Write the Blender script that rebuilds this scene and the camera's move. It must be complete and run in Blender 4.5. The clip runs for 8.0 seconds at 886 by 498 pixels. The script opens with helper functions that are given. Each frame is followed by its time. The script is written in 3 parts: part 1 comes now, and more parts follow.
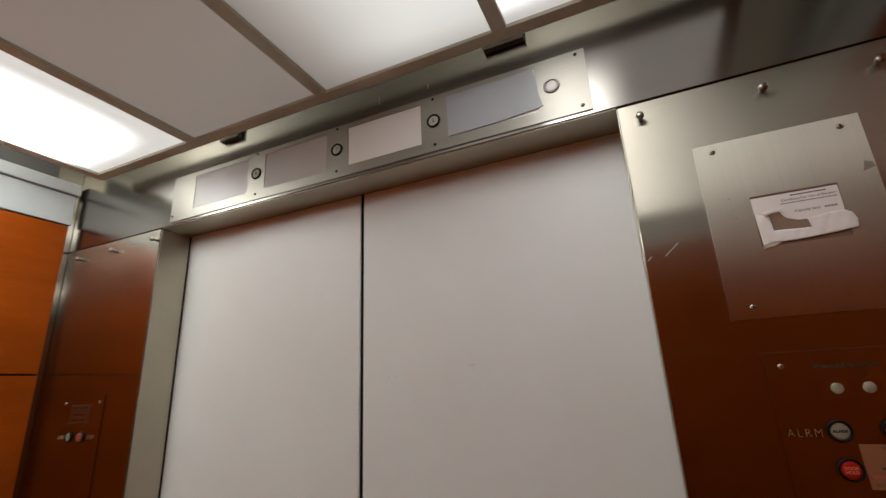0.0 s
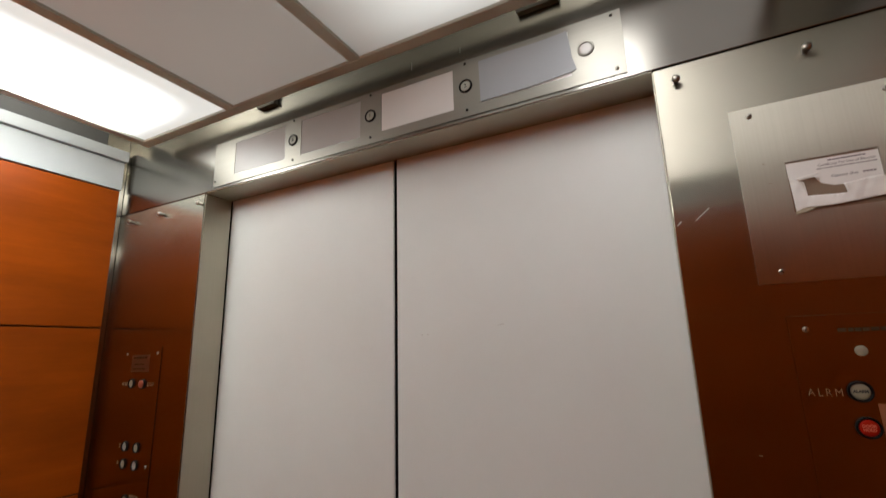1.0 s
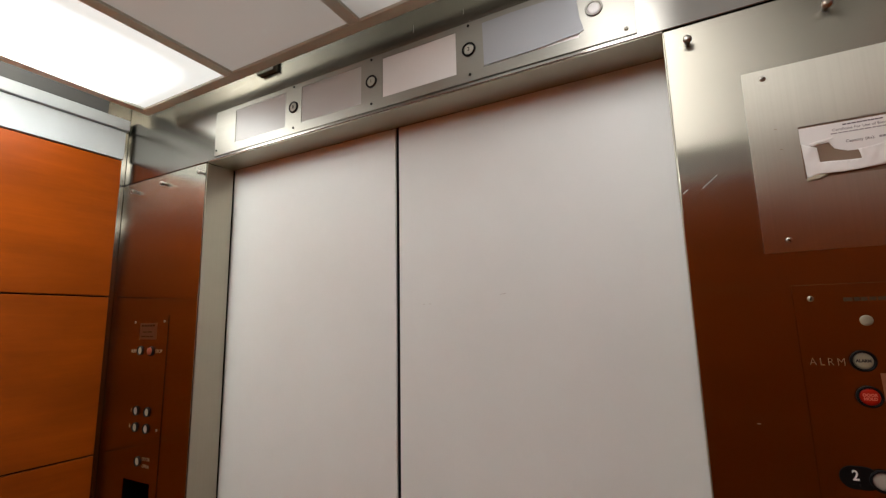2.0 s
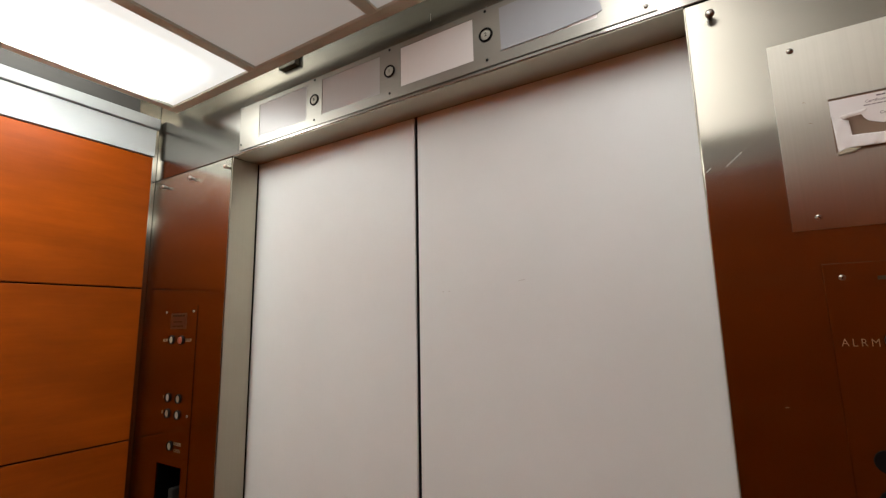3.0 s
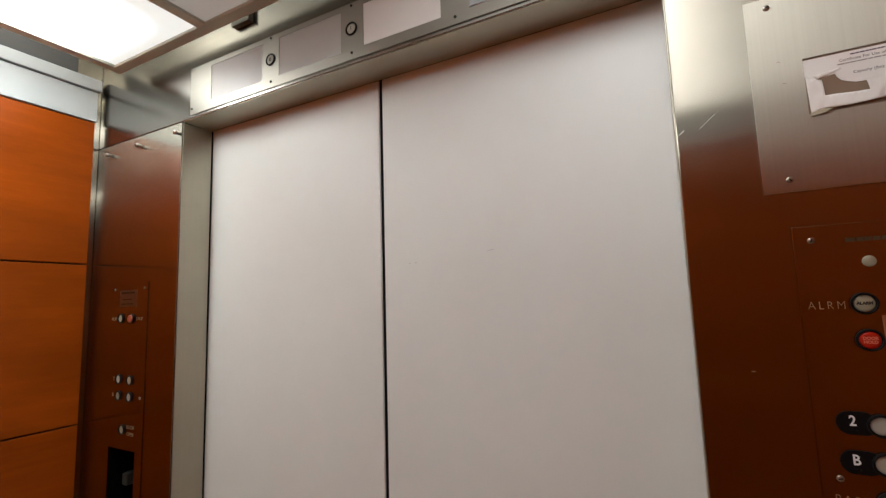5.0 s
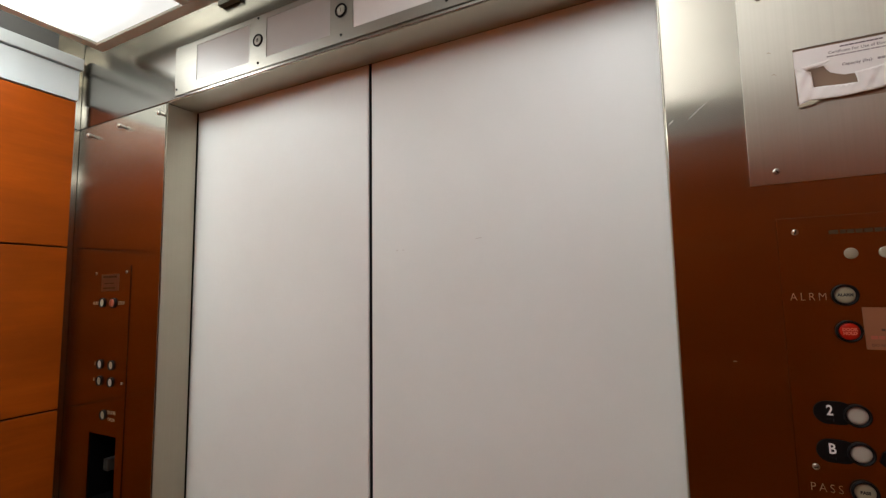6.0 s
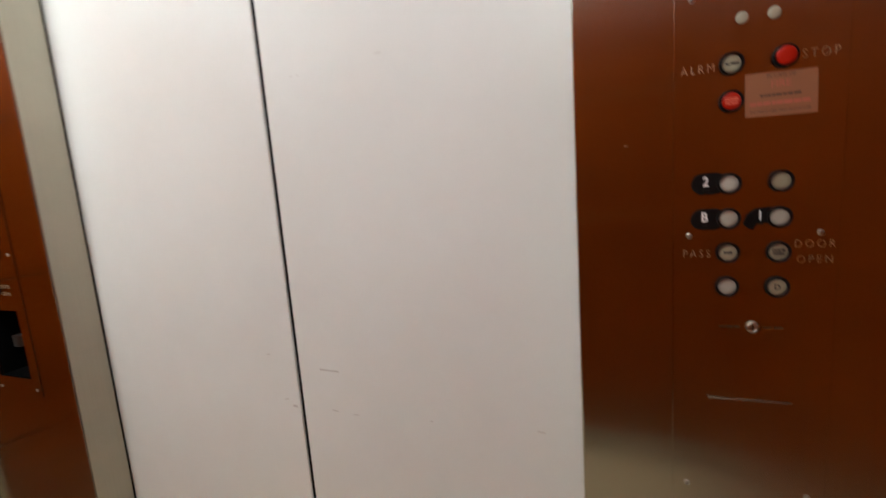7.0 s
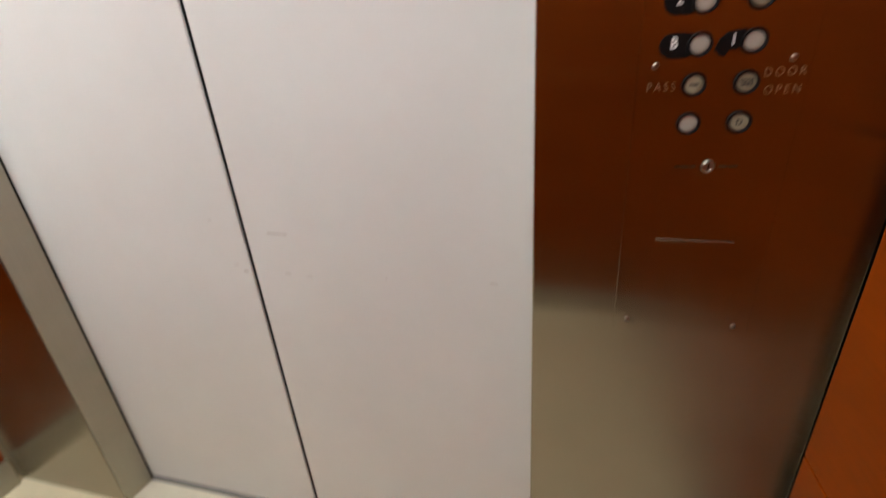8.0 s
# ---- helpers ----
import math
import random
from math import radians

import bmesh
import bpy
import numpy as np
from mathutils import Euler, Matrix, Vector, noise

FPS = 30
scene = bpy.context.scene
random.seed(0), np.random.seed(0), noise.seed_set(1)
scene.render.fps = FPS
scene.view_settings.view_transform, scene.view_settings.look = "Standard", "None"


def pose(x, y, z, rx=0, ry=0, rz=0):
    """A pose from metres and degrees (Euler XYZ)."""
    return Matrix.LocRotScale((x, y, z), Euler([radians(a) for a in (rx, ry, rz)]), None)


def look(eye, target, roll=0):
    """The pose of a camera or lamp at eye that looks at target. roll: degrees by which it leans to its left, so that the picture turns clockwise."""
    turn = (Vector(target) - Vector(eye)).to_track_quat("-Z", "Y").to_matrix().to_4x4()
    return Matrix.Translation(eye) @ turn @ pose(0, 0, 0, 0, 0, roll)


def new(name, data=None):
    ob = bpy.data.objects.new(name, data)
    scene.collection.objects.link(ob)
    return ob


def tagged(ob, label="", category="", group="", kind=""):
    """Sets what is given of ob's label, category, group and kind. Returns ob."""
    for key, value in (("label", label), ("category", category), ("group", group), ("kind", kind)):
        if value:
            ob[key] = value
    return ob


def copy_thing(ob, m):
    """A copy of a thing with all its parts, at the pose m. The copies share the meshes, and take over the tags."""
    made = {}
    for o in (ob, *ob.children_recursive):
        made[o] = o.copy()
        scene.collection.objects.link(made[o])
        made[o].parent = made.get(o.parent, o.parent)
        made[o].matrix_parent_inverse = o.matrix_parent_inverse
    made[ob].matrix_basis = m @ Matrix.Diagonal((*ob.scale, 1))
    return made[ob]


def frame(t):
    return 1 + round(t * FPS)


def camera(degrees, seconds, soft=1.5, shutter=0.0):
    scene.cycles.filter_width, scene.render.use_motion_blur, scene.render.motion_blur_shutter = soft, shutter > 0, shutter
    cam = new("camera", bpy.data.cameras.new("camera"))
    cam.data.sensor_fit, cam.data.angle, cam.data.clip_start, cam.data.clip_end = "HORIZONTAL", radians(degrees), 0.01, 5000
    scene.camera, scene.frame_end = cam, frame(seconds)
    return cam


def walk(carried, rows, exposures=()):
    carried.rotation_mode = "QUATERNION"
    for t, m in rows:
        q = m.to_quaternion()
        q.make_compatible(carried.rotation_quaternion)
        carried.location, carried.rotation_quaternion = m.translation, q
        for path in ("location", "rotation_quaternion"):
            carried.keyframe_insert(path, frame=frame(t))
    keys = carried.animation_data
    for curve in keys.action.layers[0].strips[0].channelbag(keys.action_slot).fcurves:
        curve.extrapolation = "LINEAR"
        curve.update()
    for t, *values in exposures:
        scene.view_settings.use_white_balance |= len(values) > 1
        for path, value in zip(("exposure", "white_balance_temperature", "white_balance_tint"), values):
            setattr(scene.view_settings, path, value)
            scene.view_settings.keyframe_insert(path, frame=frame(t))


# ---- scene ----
# camera and its walk
cam = camera(88.8, 8.0, soft=1.3, shutter=0.6)
PATH = [
    (0, (1.264, -0.825, 1.546), (0.502, 0.929, 2.131), -2.8),
    (0.5, (1.275, -0.847, 1.536), (0.426, 0.875, 2.095), -1.9),
    (1, (1.268, -0.861, 1.536), (0.379, 0.876, 1.974), -1.6),
    (1.5, (1.274, -0.852, 1.532), (0.356, 0.894, 1.863), -1.4),
    (2.8, (1.27, -0.846, 1.514), (0.312, 0.881, 1.831), -1.6),
    (2.9, (1.27, -0.85, 1.507), (0.288, 0.864, 1.82), -1.6),
    (3, (1.282, -0.839, 1.502), (0.261, 0.851, 1.82), -1.2),
    (3.1, (1.272, -0.838, 1.502), (0.265, 0.861, 1.816), -1.3),
    (3.5, (1.267, -0.821, 1.503), (0.27, 0.886, 1.802), -1.8),
    (4, (1.268, -0.809, 1.5), (0.285, 0.91, 1.782), -1.9),
    (4.5, (1.268, -0.801, 1.49), (0.317, 0.939, 1.749), -2.1),
    (4.7, (1.267, -0.799, 1.488), (0.334, 0.953, 1.733), -2.2),
    (5.8, (1.268, -0.789, 1.479), (0.384, 0.994, 1.676), -1.0),
    (6, (1.269, -0.787, 1.478), (0.388, 0.998, 1.665), -1.0),
    (6.2, (1.27, -0.782, 1.47), (0.394, 1.008, 1.632), -1.0),
    (6.4, (1.284, -0.766, 1.44), (0.425, 1.039, 1.505), -1.3),
    (6.5, (1.294, -0.758, 1.417), (0.467, 1.063, 1.408), -1.5),
    (6.6, (1.3, -0.749, 1.392), (0.512, 1.088, 1.307), -1.5),
    (6.8, (1.314, -0.733, 1.352), (0.589, 1.118, 1.138), -2.7),
    (7, (1.322, -0.724, 1.34), (0.641, 1.132, 1.041), -4.2),
    (7.2, (1.329, -0.707, 1.331), (0.716, 1.16, 0.96), -4.4),
    (7.4, (1.344, -0.696, 1.325), (0.769, 1.174, 0.907), -4.6),
    (7.5, (1.346, -0.693, 1.322), (0.788, 1.17, 0.855), -4.9),
    (7.8, (1.345, -0.681, 1.29), (0.81, 1.123, 0.614), -5.3),
    (8, (1.33, -0.683, 1.282), (0.809, 1.064, 0.459), -4.5),
]
walk(cam, [(t, look(eye, target, roll)) for t, eye, target, roll in PATH], exposures=[(0, 0.70, 6600, 11), (1.5, 0.98, 6600, 11), (4.5, 1.12, 6550, 11), (6, 1.17, 6450, 10), (7, 1.66, 6300, 9), (7.5, 1.70, 6200, 8), (8, 1.88, 6200, 9)])

# ---- light ----
world = bpy.data.worlds.new("world")
scene.world = world
world.use_nodes = True
world.node_tree.nodes["Background"].inputs[0].default_value = (0.02, 0.02, 0.02, 1)
PANEL_GLOW = 8.8

# ---- plan, in metres ----
OPEN_X0, OPEN_W, OPEN_H, DOOR_Y = -0.008, 1.28, 2.04, 0.096
WEST, EAST, SOUTH = -0.474, 1.738, -1.38
CANOPY_Z = 2.42
CEIL_Z, CEIL_X0, CEIL_X1, CEIL_Y0, CEIL_Y1 = 2.238, -0.267, 1.541, -1.31, -0.046
WOOD_TOP, BAND_TOP, LIP_TOP = 2.128, 2.236, 2.277


# ---- mesh helpers ----
def box(x0, x1, y0, y1, z0, z1, bevel=0.0, segments=2, bm=None):
    """A box with rounded edges, added to bm or to a new bmesh."""
    bm = bm or bmesh.new()
    made = bmesh.ops.create_cube(bm, size=1.0)["verts"]
    for v in made:
        v.co = Vector(((x0 + x1) / 2 + v.co.x * (x1 - x0), (y0 + y1) / 2 + v.co.y * (y1 - y0), (z0 + z1) / 2 + v.co.z * (z1 - z0)))
    if bevel:
        edges = list({e for v in made for e in v.link_edges})
        bmesh.ops.bevel(bm, geom=edges, offset=bevel, segments=segments, affect="EDGES", profile=0.5)
    return bm


def lathe(profile, centre, axis="y", sides=28, bm=None):
    """A turned shape: profile rows of (radius, height along the axis); heights point into the cab (-y) for the axis y."""
    bm = bm or bmesh.new()
    rings = []
    for r, h in profile:
        ring = []
        for k in range(sides):
            a = 2 * math.pi * k / sides
            u, w = r * math.cos(a), r * math.sin(a)
            co = (u, -h, w) if axis == "y" else (u, w, h)
            ring.append(bm.verts.new(Vector(co) + Vector(centre)))
        rings.append(ring)
    for a, b in zip(rings, rings[1:]):
        for k in range(sides):
            f = bm.faces.new((a[k], a[(k + 1) % sides], b[(k + 1) % sides], b[k]))
            f.smooth = True
    bm.faces.new(rings[-1])
    bm.faces.new(rings[0][::-1])
    bmesh.ops.recalc_face_normals(bm, faces=bm.faces[:])
    return bm


def prism(outline, y0, y1, bm=None):
    """A flat shape in x and z, drawn out from y0 to y1."""
    bm = bm or bmesh.new()
    a = [bm.verts.new((x, y0, z)) for x, z in outline]
    b = [bm.verts.new((x, y1, z)) for x, z in outline]
    bm.faces.new(a)
    bm.faces.new(b[::-1])
    n = len(a)
    for k in range(n):
        bm.faces.new((a[k], b[k], b[(k + 1) % n], a[(k + 1) % n]))
    bmesh.ops.recalc_face_normals(bm, faces=bm.faces[:])
    return bm


def stadium(x0, x1, z, half, steps=10):
    """The outline of a pill that lies along x."""
    pts = []
    for k in range(steps + 1):
        a = math.pi / 2 + math.pi * k / steps
        pts.append((x0 + half + half * math.cos(a), z + half * math.sin(a)))
    for k in range(steps + 1):
        a = -math.pi / 2 + math.pi * k / steps
        pts.append((x1 - half + half * math.cos(a), z + half * math.sin(a)))
    return pts


def holed(x0, x1, z0, z1, y0, y1, holes):
    """A plate in the x-z plane from y0 (front) to y1, with rectangular holes (x0, x1, z0, z1) right through it."""
    bm = bmesh.new()
    xs = sorted({x0, x1, *[v for h in holes for v in h[:2]]})
    zs = sorted({z0, z1, *[v for h in holes for v in h[2:]]})
    solid = {}
    for i in range(len(xs) - 1):
        for j in range(len(zs) - 1):
            cx, cz = (xs[i] + xs[i + 1]) / 2, (zs[j] + zs[j + 1]) / 2
            solid[i, j] = not any(h[0] < cx < h[1] and h[2] < cz < h[3] for h in holes)
    vert = {}

    def v(i, j, y):
        if (i, j, y) not in vert:
            vert[i, j, y] = bm.verts.new((xs[i], y, zs[j]))
        return vert[i, j, y]

    for (i, j), full in solid.items():
        if not full:
            continue
        bm.faces.new((v(i, j, y0), v(i + 1, j, y0), v(i + 1, j + 1, y0), v(i, j + 1, y0)))
        bm.faces.new((v(i, j + 1, y1), v(i + 1, j + 1, y1), v(i + 1, j, y1), v(i, j, y1)))
        for di, dj, a, b in ((-1, 0, (0, 0), (0, 1)), (1, 0, (1, 1), (1, 0)), (0, -1, (1, 0), (0, 0)), (0, 1, (0, 1), (1, 1))):
            if not solid.get((i + di, j + dj), False):
                p, q = (i + a[0], j + a[1]), (i + b[0], j + b[1])
                bm.faces.new((v(*p, y0), v(*q, y0), v(*q, y1), v(*p, y1)))
    bmesh.ops.recalc_face_normals(bm, faces=bm.faces[:])
    return bm


def mesh_of(name, bm, material):
    data = bpy.data.meshes.new(name)
    bm.to_mesh(data)
    bm.free()
    data.materials.append(material)
    return data


def thing(name, bm, material, label, category, group="", kind=""):
    return tagged(new(name, mesh_of(name, bm, material)), label, category, group, kind)


def base(name, at, label, category, group="", kind=""):
    ob = new(name)
    ob.location = at
    ob.empty_display_size = 0.05
    return tagged(ob, label, category, group, kind)


def part(name, bm, material, parent, label=""):
    """One mesh, given in world places, as a part of parent."""
    ob = new(name, mesh_of(name, bm, material))
    bpy.context.view_layer.update()
    ob.parent = parent
    ob.matrix_parent_inverse = parent.matrix_world.inverted()
    return tagged(ob, label)


def letters(text, x, y, z, size, depth=0.0003, align="CENTER", spacing=1.0, stretch=1.0, thin=0.0):
    """Raised writing that faces the cab, as a bmesh."""
    curve = bpy.data.curves.new("letters", "FONT")
    curve.body, curve.size, curve.extrude = text, size, depth
    curve.align_x, curve.align_y, curve.space_character = align, "CENTER", spacing
    curve.resolution_u, curve.offset = 3, thin
    ob = new("letters", curve)
    bpy.context.view_layer.update()
    data = bpy.data.meshes.new_from_object(ob)
    bm = bmesh.new()
    bm.from_mesh(data)
    bpy.data.objects.remove(ob)
    bpy.data.curves.remove(curve)
    bpy.data.meshes.remove(data)
    bmesh.ops.transform(bm, verts=bm.verts[:], matrix=pose(x, y, z, 90) @ Matrix.Diagonal((stretch, 1, 1, 1)))
    return bm


# ---- materials ----
def material(name, colour=(0.5, 0.5, 0.5), rough=0.5, metal=0.0):
    m = bpy.data.materials.new(name)
    m.use_nodes = True
    b = m.node_tree.nodes["Principled BSDF"]
    b.inputs["Base Color"].default_value = (*colour, 1)
    b.inputs["Roughness"].default_value = rough
    b.inputs["Metallic"].default_value = metal
    return m, m.node_tree.nodes, m.node_tree.links, b


def coords(nodes, links, scale=(1, 1, 1), kind="Object"):
    tc, mp = nodes.new("ShaderNodeTexCoord"), nodes.new("ShaderNodeMapping")
    mp.inputs["Scale"].default_value = scale
    links.new(tc.outputs[kind], mp.inputs["Vector"])
    return mp.outputs["Vector"]


def noise_of(nodes, links, vector, scale, detail=4, rough=0.6):
    n = nodes.new("ShaderNodeTexNoise")
    n.inputs["Scale"].default_value, n.inputs["Detail"].default_value, n.inputs["Roughness"].default_value = scale, detail, rough
    links.new(vector, n.inputs["Vector"])
    return n.outputs["Fac"]


def ramp(nodes, links, fac, stops):
    r = nodes.new("ShaderNodeValToRGB")
    while len(r.color_ramp.elements) < len(stops):
        r.color_ramp.elements.new(0.5)
    for e, (p, c) in zip(r.color_ramp.elements, stops):
        e.position, e.color = p, (*c, 1)
    links.new(fac, r.inputs["Fac"])
    return r.outputs["Color"]


def times(nodes, links, a, b):
    """The product of two colours."""
    n = nodes.new("ShaderNodeVectorMath")
    n.operation = "MULTIPLY"
    links.new(a, n.inputs[0])
    links.new(b, n.inputs[1])
    return n.outputs[0]


def grey(v):
    return (v, v, v)


def bumped(nodes, links, b, height, strength, distance=0.001):
    n = nodes.new("ShaderNodeBump")
    n.inputs["Strength"].default_value, n.inputs["Distance"].default_value = strength, distance
    links.new(height, n.inputs["Height"])
    links.new(n.outputs["Normal"], b.inputs["Normal"])


def brushed_steel(name, colour, rough, grain=(3, 3, 900), stretch=0.55, turn=0.25, scale=1.0):
    """Brushed steel: turn 0.25 for grain along x, 0 for upright grain; smudges vary the gloss."""
    m, nodes, links, b = material(name, colour, rough, 1.0)
    fine = noise_of(nodes, links, coords(nodes, links, grain), 1.0, 3)
    smudge = noise_of(nodes, links, coords(nodes, links, (1.3, 1.3, 2.2)), 2.4 * scale, 5)
    mix = nodes.new("ShaderNodeMath")
    mix.operation = "MULTIPLY_ADD"
    links.new(smudge, mix.inputs[0])
    mix.inputs[1].default_value, mix.inputs[2].default_value = 0.10, rough - 0.05
    add = nodes.new("ShaderNodeMath")
    add.operation = "MULTIPLY_ADD"
    links.new(fine, add.inputs[0])
    add.inputs[1].default_value = 0.025
    links.new(mix.outputs[0], add.inputs[2])
    links.new(add.outputs[0], b.inputs["Roughness"])
    tint = ramp(nodes, links, smudge, [(0.3, tuple(c * 0.91 for c in colour)), (0.7, tuple(c * 1.02 for c in colour))])
    brush = ramp(nodes, links, fine, [(0.3, grey(0.97)), (0.7, grey(1.025))])
    links.new(times(nodes, links, tint, brush), b.inputs["Base Color"])
    b.inputs["Anisotropic"].default_value = stretch
    b.inputs["Anisotropic Rotation"].default_value = turn
    t = nodes.new("ShaderNodeTangent")
    t.direction_type, t.axis = "RADIAL", "Z"
    links.new(t.outputs[0], b.inputs["Tangent"])
    return m


STEEL = brushed_steel("brushed_steel", (0.355, 0.326, 0.272), 0.205, (260, 260, 2), 1.0, 0.0)
POST_STEEL = brushed_steel("post_steel", (0.52, 0.49, 0.43), 0.14, (260, 260, 2), 0.8, 0.0)
STEEL_HEADER = brushed_steel("header_steel", (0.285, 0.270, 0.245), 0.195, (3, 3, 260), 0.6, 0.25)
STEEL_PLATE = brushed_steel("plate_steel", (0.30, 0.283, 0.25), 0.42, (4, 4, 260), 0.4)
STEEL_FRAME = brushed_steel("frame_steel", (0.445, 0.412, 0.348), 0.335, (260, 260, 2), 1.0, 0.0)
STEEL_JAMB = brushed_steel("jamb_steel", (0.42, 0.40, 0.34), 0.42, (3, 3, 700), 0.2)
LINING = brushed_steel("satin_lining_steel", (0.46, 0.43, 0.345), 0.40, (500, 500, 3), 0.0)
SCREW = material("screw_steel", (0.36, 0.335, 0.29), 0.28, 1.0)[0]
DARK, dn, dl, db = material("dark_gap", (0.003, 0.003, 0.003), 0.9)
db.inputs["Specular IOR Level"].default_value = 0.0
BLACK_PLASTIC, bn, bl, bb = material("black_plastic", (0.007, 0.006, 0.006), 0.5)
bb.inputs["Specular IOR Level"].default_value = 0.08
RUBBER, rn, rl, rb = material("black_rubber", (0.004, 0.004, 0.004), 0.8)
rb.inputs["Specular IOR Level"].default_value = 0.1
WHITE_MARK = material("white_mark", (0.78, 0.78, 0.76), 0.5)[0]
LEGEND = material("black_legend", (0.012, 0.011, 0.010), 0.6)[0]
STICKER_INK = material("faded_brown_ink", (0.075, 0.035, 0.022), 0.7)[0]
RED_INK = material("red_ink", (0.40, 0.10, 0.06), 0.7)[0]
ENGRAVED = material("pale_engraving", (0.48, 0.40, 0.265), 0.42, 0.85)[0]
WORN = material("worn_engraving", (0.09, 0.072, 0.042), 0.5, 0.8)[0]


def door_paint():
    m, nodes, links, b = material("door_enamel", (0.66, 0.63, 0.61), 0.42)
    cloud = noise_of(nodes, links, coords(nodes, links, (1, 1, 1)), 3.0, 6)
    weave = noise_of(nodes, links, coords(nodes, links, (6, 6, 500)), 1.0, 2)
    links.new(ramp(nodes, links, cloud, [(0.25, (0.616, 0.614, 0.594)), (0.75, (0.674, 0.675, 0.658))]), b.inputs["Base Color"])
    links.new(ramp(nodes, links, cloud, [(0.3, grey(0.36)), (0.7, grey(0.50))]), b.inputs["Roughness"])
    bumped(nodes, links, b, weave, 0.10, 0.0006)
    return m


def wood():
    m, nodes, links, b = material("cherry_laminate", (0.4, 0.1, 0.015), 0.30)
    info = nodes.new("ShaderNodeObjectInfo")
    tc, mp = nodes.new("ShaderNodeTexCoord"), nodes.new("ShaderNodeMapping")
    mp.inputs["Scale"].default_value = (1.5, 1.5, 13.0)
    shift = nodes.new("ShaderNodeVectorMath")
    shift.operation = "ADD"
    links.new(tc.outputs["Object"], shift.inputs[0])
    links.new(info.outputs["Random"], shift.inputs[1])
    links.new(shift.outputs[0], mp.inputs["Vector"])
    warp = noise_of(nodes, links, mp.outputs[0], 1.6, 3)
    push = nodes.new("ShaderNodeVectorMath")
    push.operation = "MULTIPLY_ADD"
    links.new(warp, push.inputs[0])
    push.inputs[1].default_value = (0.25, 0.25, 0.7)
    links.new(mp.outputs[0], push.inputs[2])
    figure = noise_of(nodes, links, push.outputs[0], 2.2, 8, 0.58)
    tone = ramp(nodes, links, figure, [(0.15, (0.200, 0.0355, 0.0014)), (0.42, (0.230, 0.0405, 0.0015)), (0.58, (0.244, 0.0435, 0.0016)), (0.85, (0.280, 0.0525, 0.0019))])
    cloud = ramp(nodes, links, noise_of(nodes, links, coords(nodes, links, (1.6, 1.6, 4.2)), 1.5, 5, 0.55), [(0.32, grey(0.80)), (0.5, grey(0.97)), (0.68, grey(1.14))])
    fibre = ramp(nodes, links, noise_of(nodes, links, coords(nodes, links, (5, 5, 170)), 1.0, 4), [(0.3, grey(0.96)), (0.7, grey(1.03))])
    links.new(times(nodes, links, times(nodes, links, tone, cloud), fibre), b.inputs["Base Color"])
    pores = noise_of(nodes, links, coords(nodes, links, (12, 12, 260)), 1.0, 3)
    bumped(nodes, links, b, pores, 0.08, 0.0005)
    links.new(ramp(nodes, links, figure, [(0.3, grey(0.31)), (0.7, grey(0.41))]), b.inputs["Roughness"])
    b.inputs["Specular IOR Level"].default_value = 0.12
    return m


def painted(name, colour, rough, vary=0.06):
    m, nodes, links, b = material(name, colour, rough)
    cloud = noise_of(nodes, links, coords(nodes, links), 5.0, 6)
    links.new(ramp(nodes, links, cloud, [(0.3, tuple(c * (1 - vary) for c in colour)), (0.7, tuple(min(1, c * (1 + vary)) for c in colour))]), b.inputs["Base Color"])
    fine = noise_of(nodes, links, coords(nodes, links), 160.0, 3)
    bumped(nodes, links, b, fine, 0.05, 0.0005)
    return m


TRACK = painted("grey_track_metal", (0.16, 0.155, 0.15), 0.5)
RESIDUE = painted("sticker_residue", (0.20, 0.185, 0.15), 0.6)
DOOR_PAINT = door_paint()
WOOD = wood()
SLOT = painted("slot_grey", (0.045, 0.043, 0.042), 0.6)
DARK_BLOCK = painted("dark_block_paint", (0.085, 0.078, 0.060), 0.65)
GREY_BAND = painted("grey_laminate", (0.37, 0.39, 0.41), 0.38)
BRONZE_BAR = painted("bronze_anodised_bar", (0.50, 0.495, 0.42), 0.45)
CANOPY = painted("canopy_paint", (0.34, 0.315, 0.265), 0.6)
FLOOR_TILE = painted("cream_vinyl", (0.68, 0.585, 0.40), 0.35, 0.08)
SILL_CREAM = painted("cream_sill", (0.62, 0.565, 0.44), 0.4, 0.10)
PAPER = painted("paper", (0.78, 0.76, 0.73), 0.75, 0.03)
STICKER = painted("faded_sticker", (0.25, 0.098, 0.042), 0.6, 0.05)
BACKING = painted("brown_backing", (0.24, 0.17, 0.115), 0.7)
FILM = painted("milky_film", (0.29, 0.296, 0.312), 0.35, 0.04)
OPAL = painted("opal_acrylic", (0.66, 0.63, 0.61), 0.30, 0.03)
SMOKED = painted("greyish_acrylic", (0.40, 0.38, 0.365), 0.33, 0.04)
BUTTON_WHITE = painted("white_button", (0.37, 0.355, 0.30), 0.35, 0.04)
BUTTON_DULL = painted("dull_white_button", (0.28, 0.26, 0.19), 0.38, 0.06)
BUTTON_AGED = painted("aged_button", (0.27, 0.25, 0.17), 0.40, 0.12)
# Red cap made paler: the reflection at a grazing view is put into its colour.
BUTTON_RED_SHEEN = material("red_button_with_sheen", (0.27, 0.065, 0.035), 0.28)[0]
BUTTON_RED, _, _, red_shader = material("red_button", (0.36, 0.012, 0.004), 0.34)
red_shader.inputs["Specular IOR Level"].default_value = 0.2


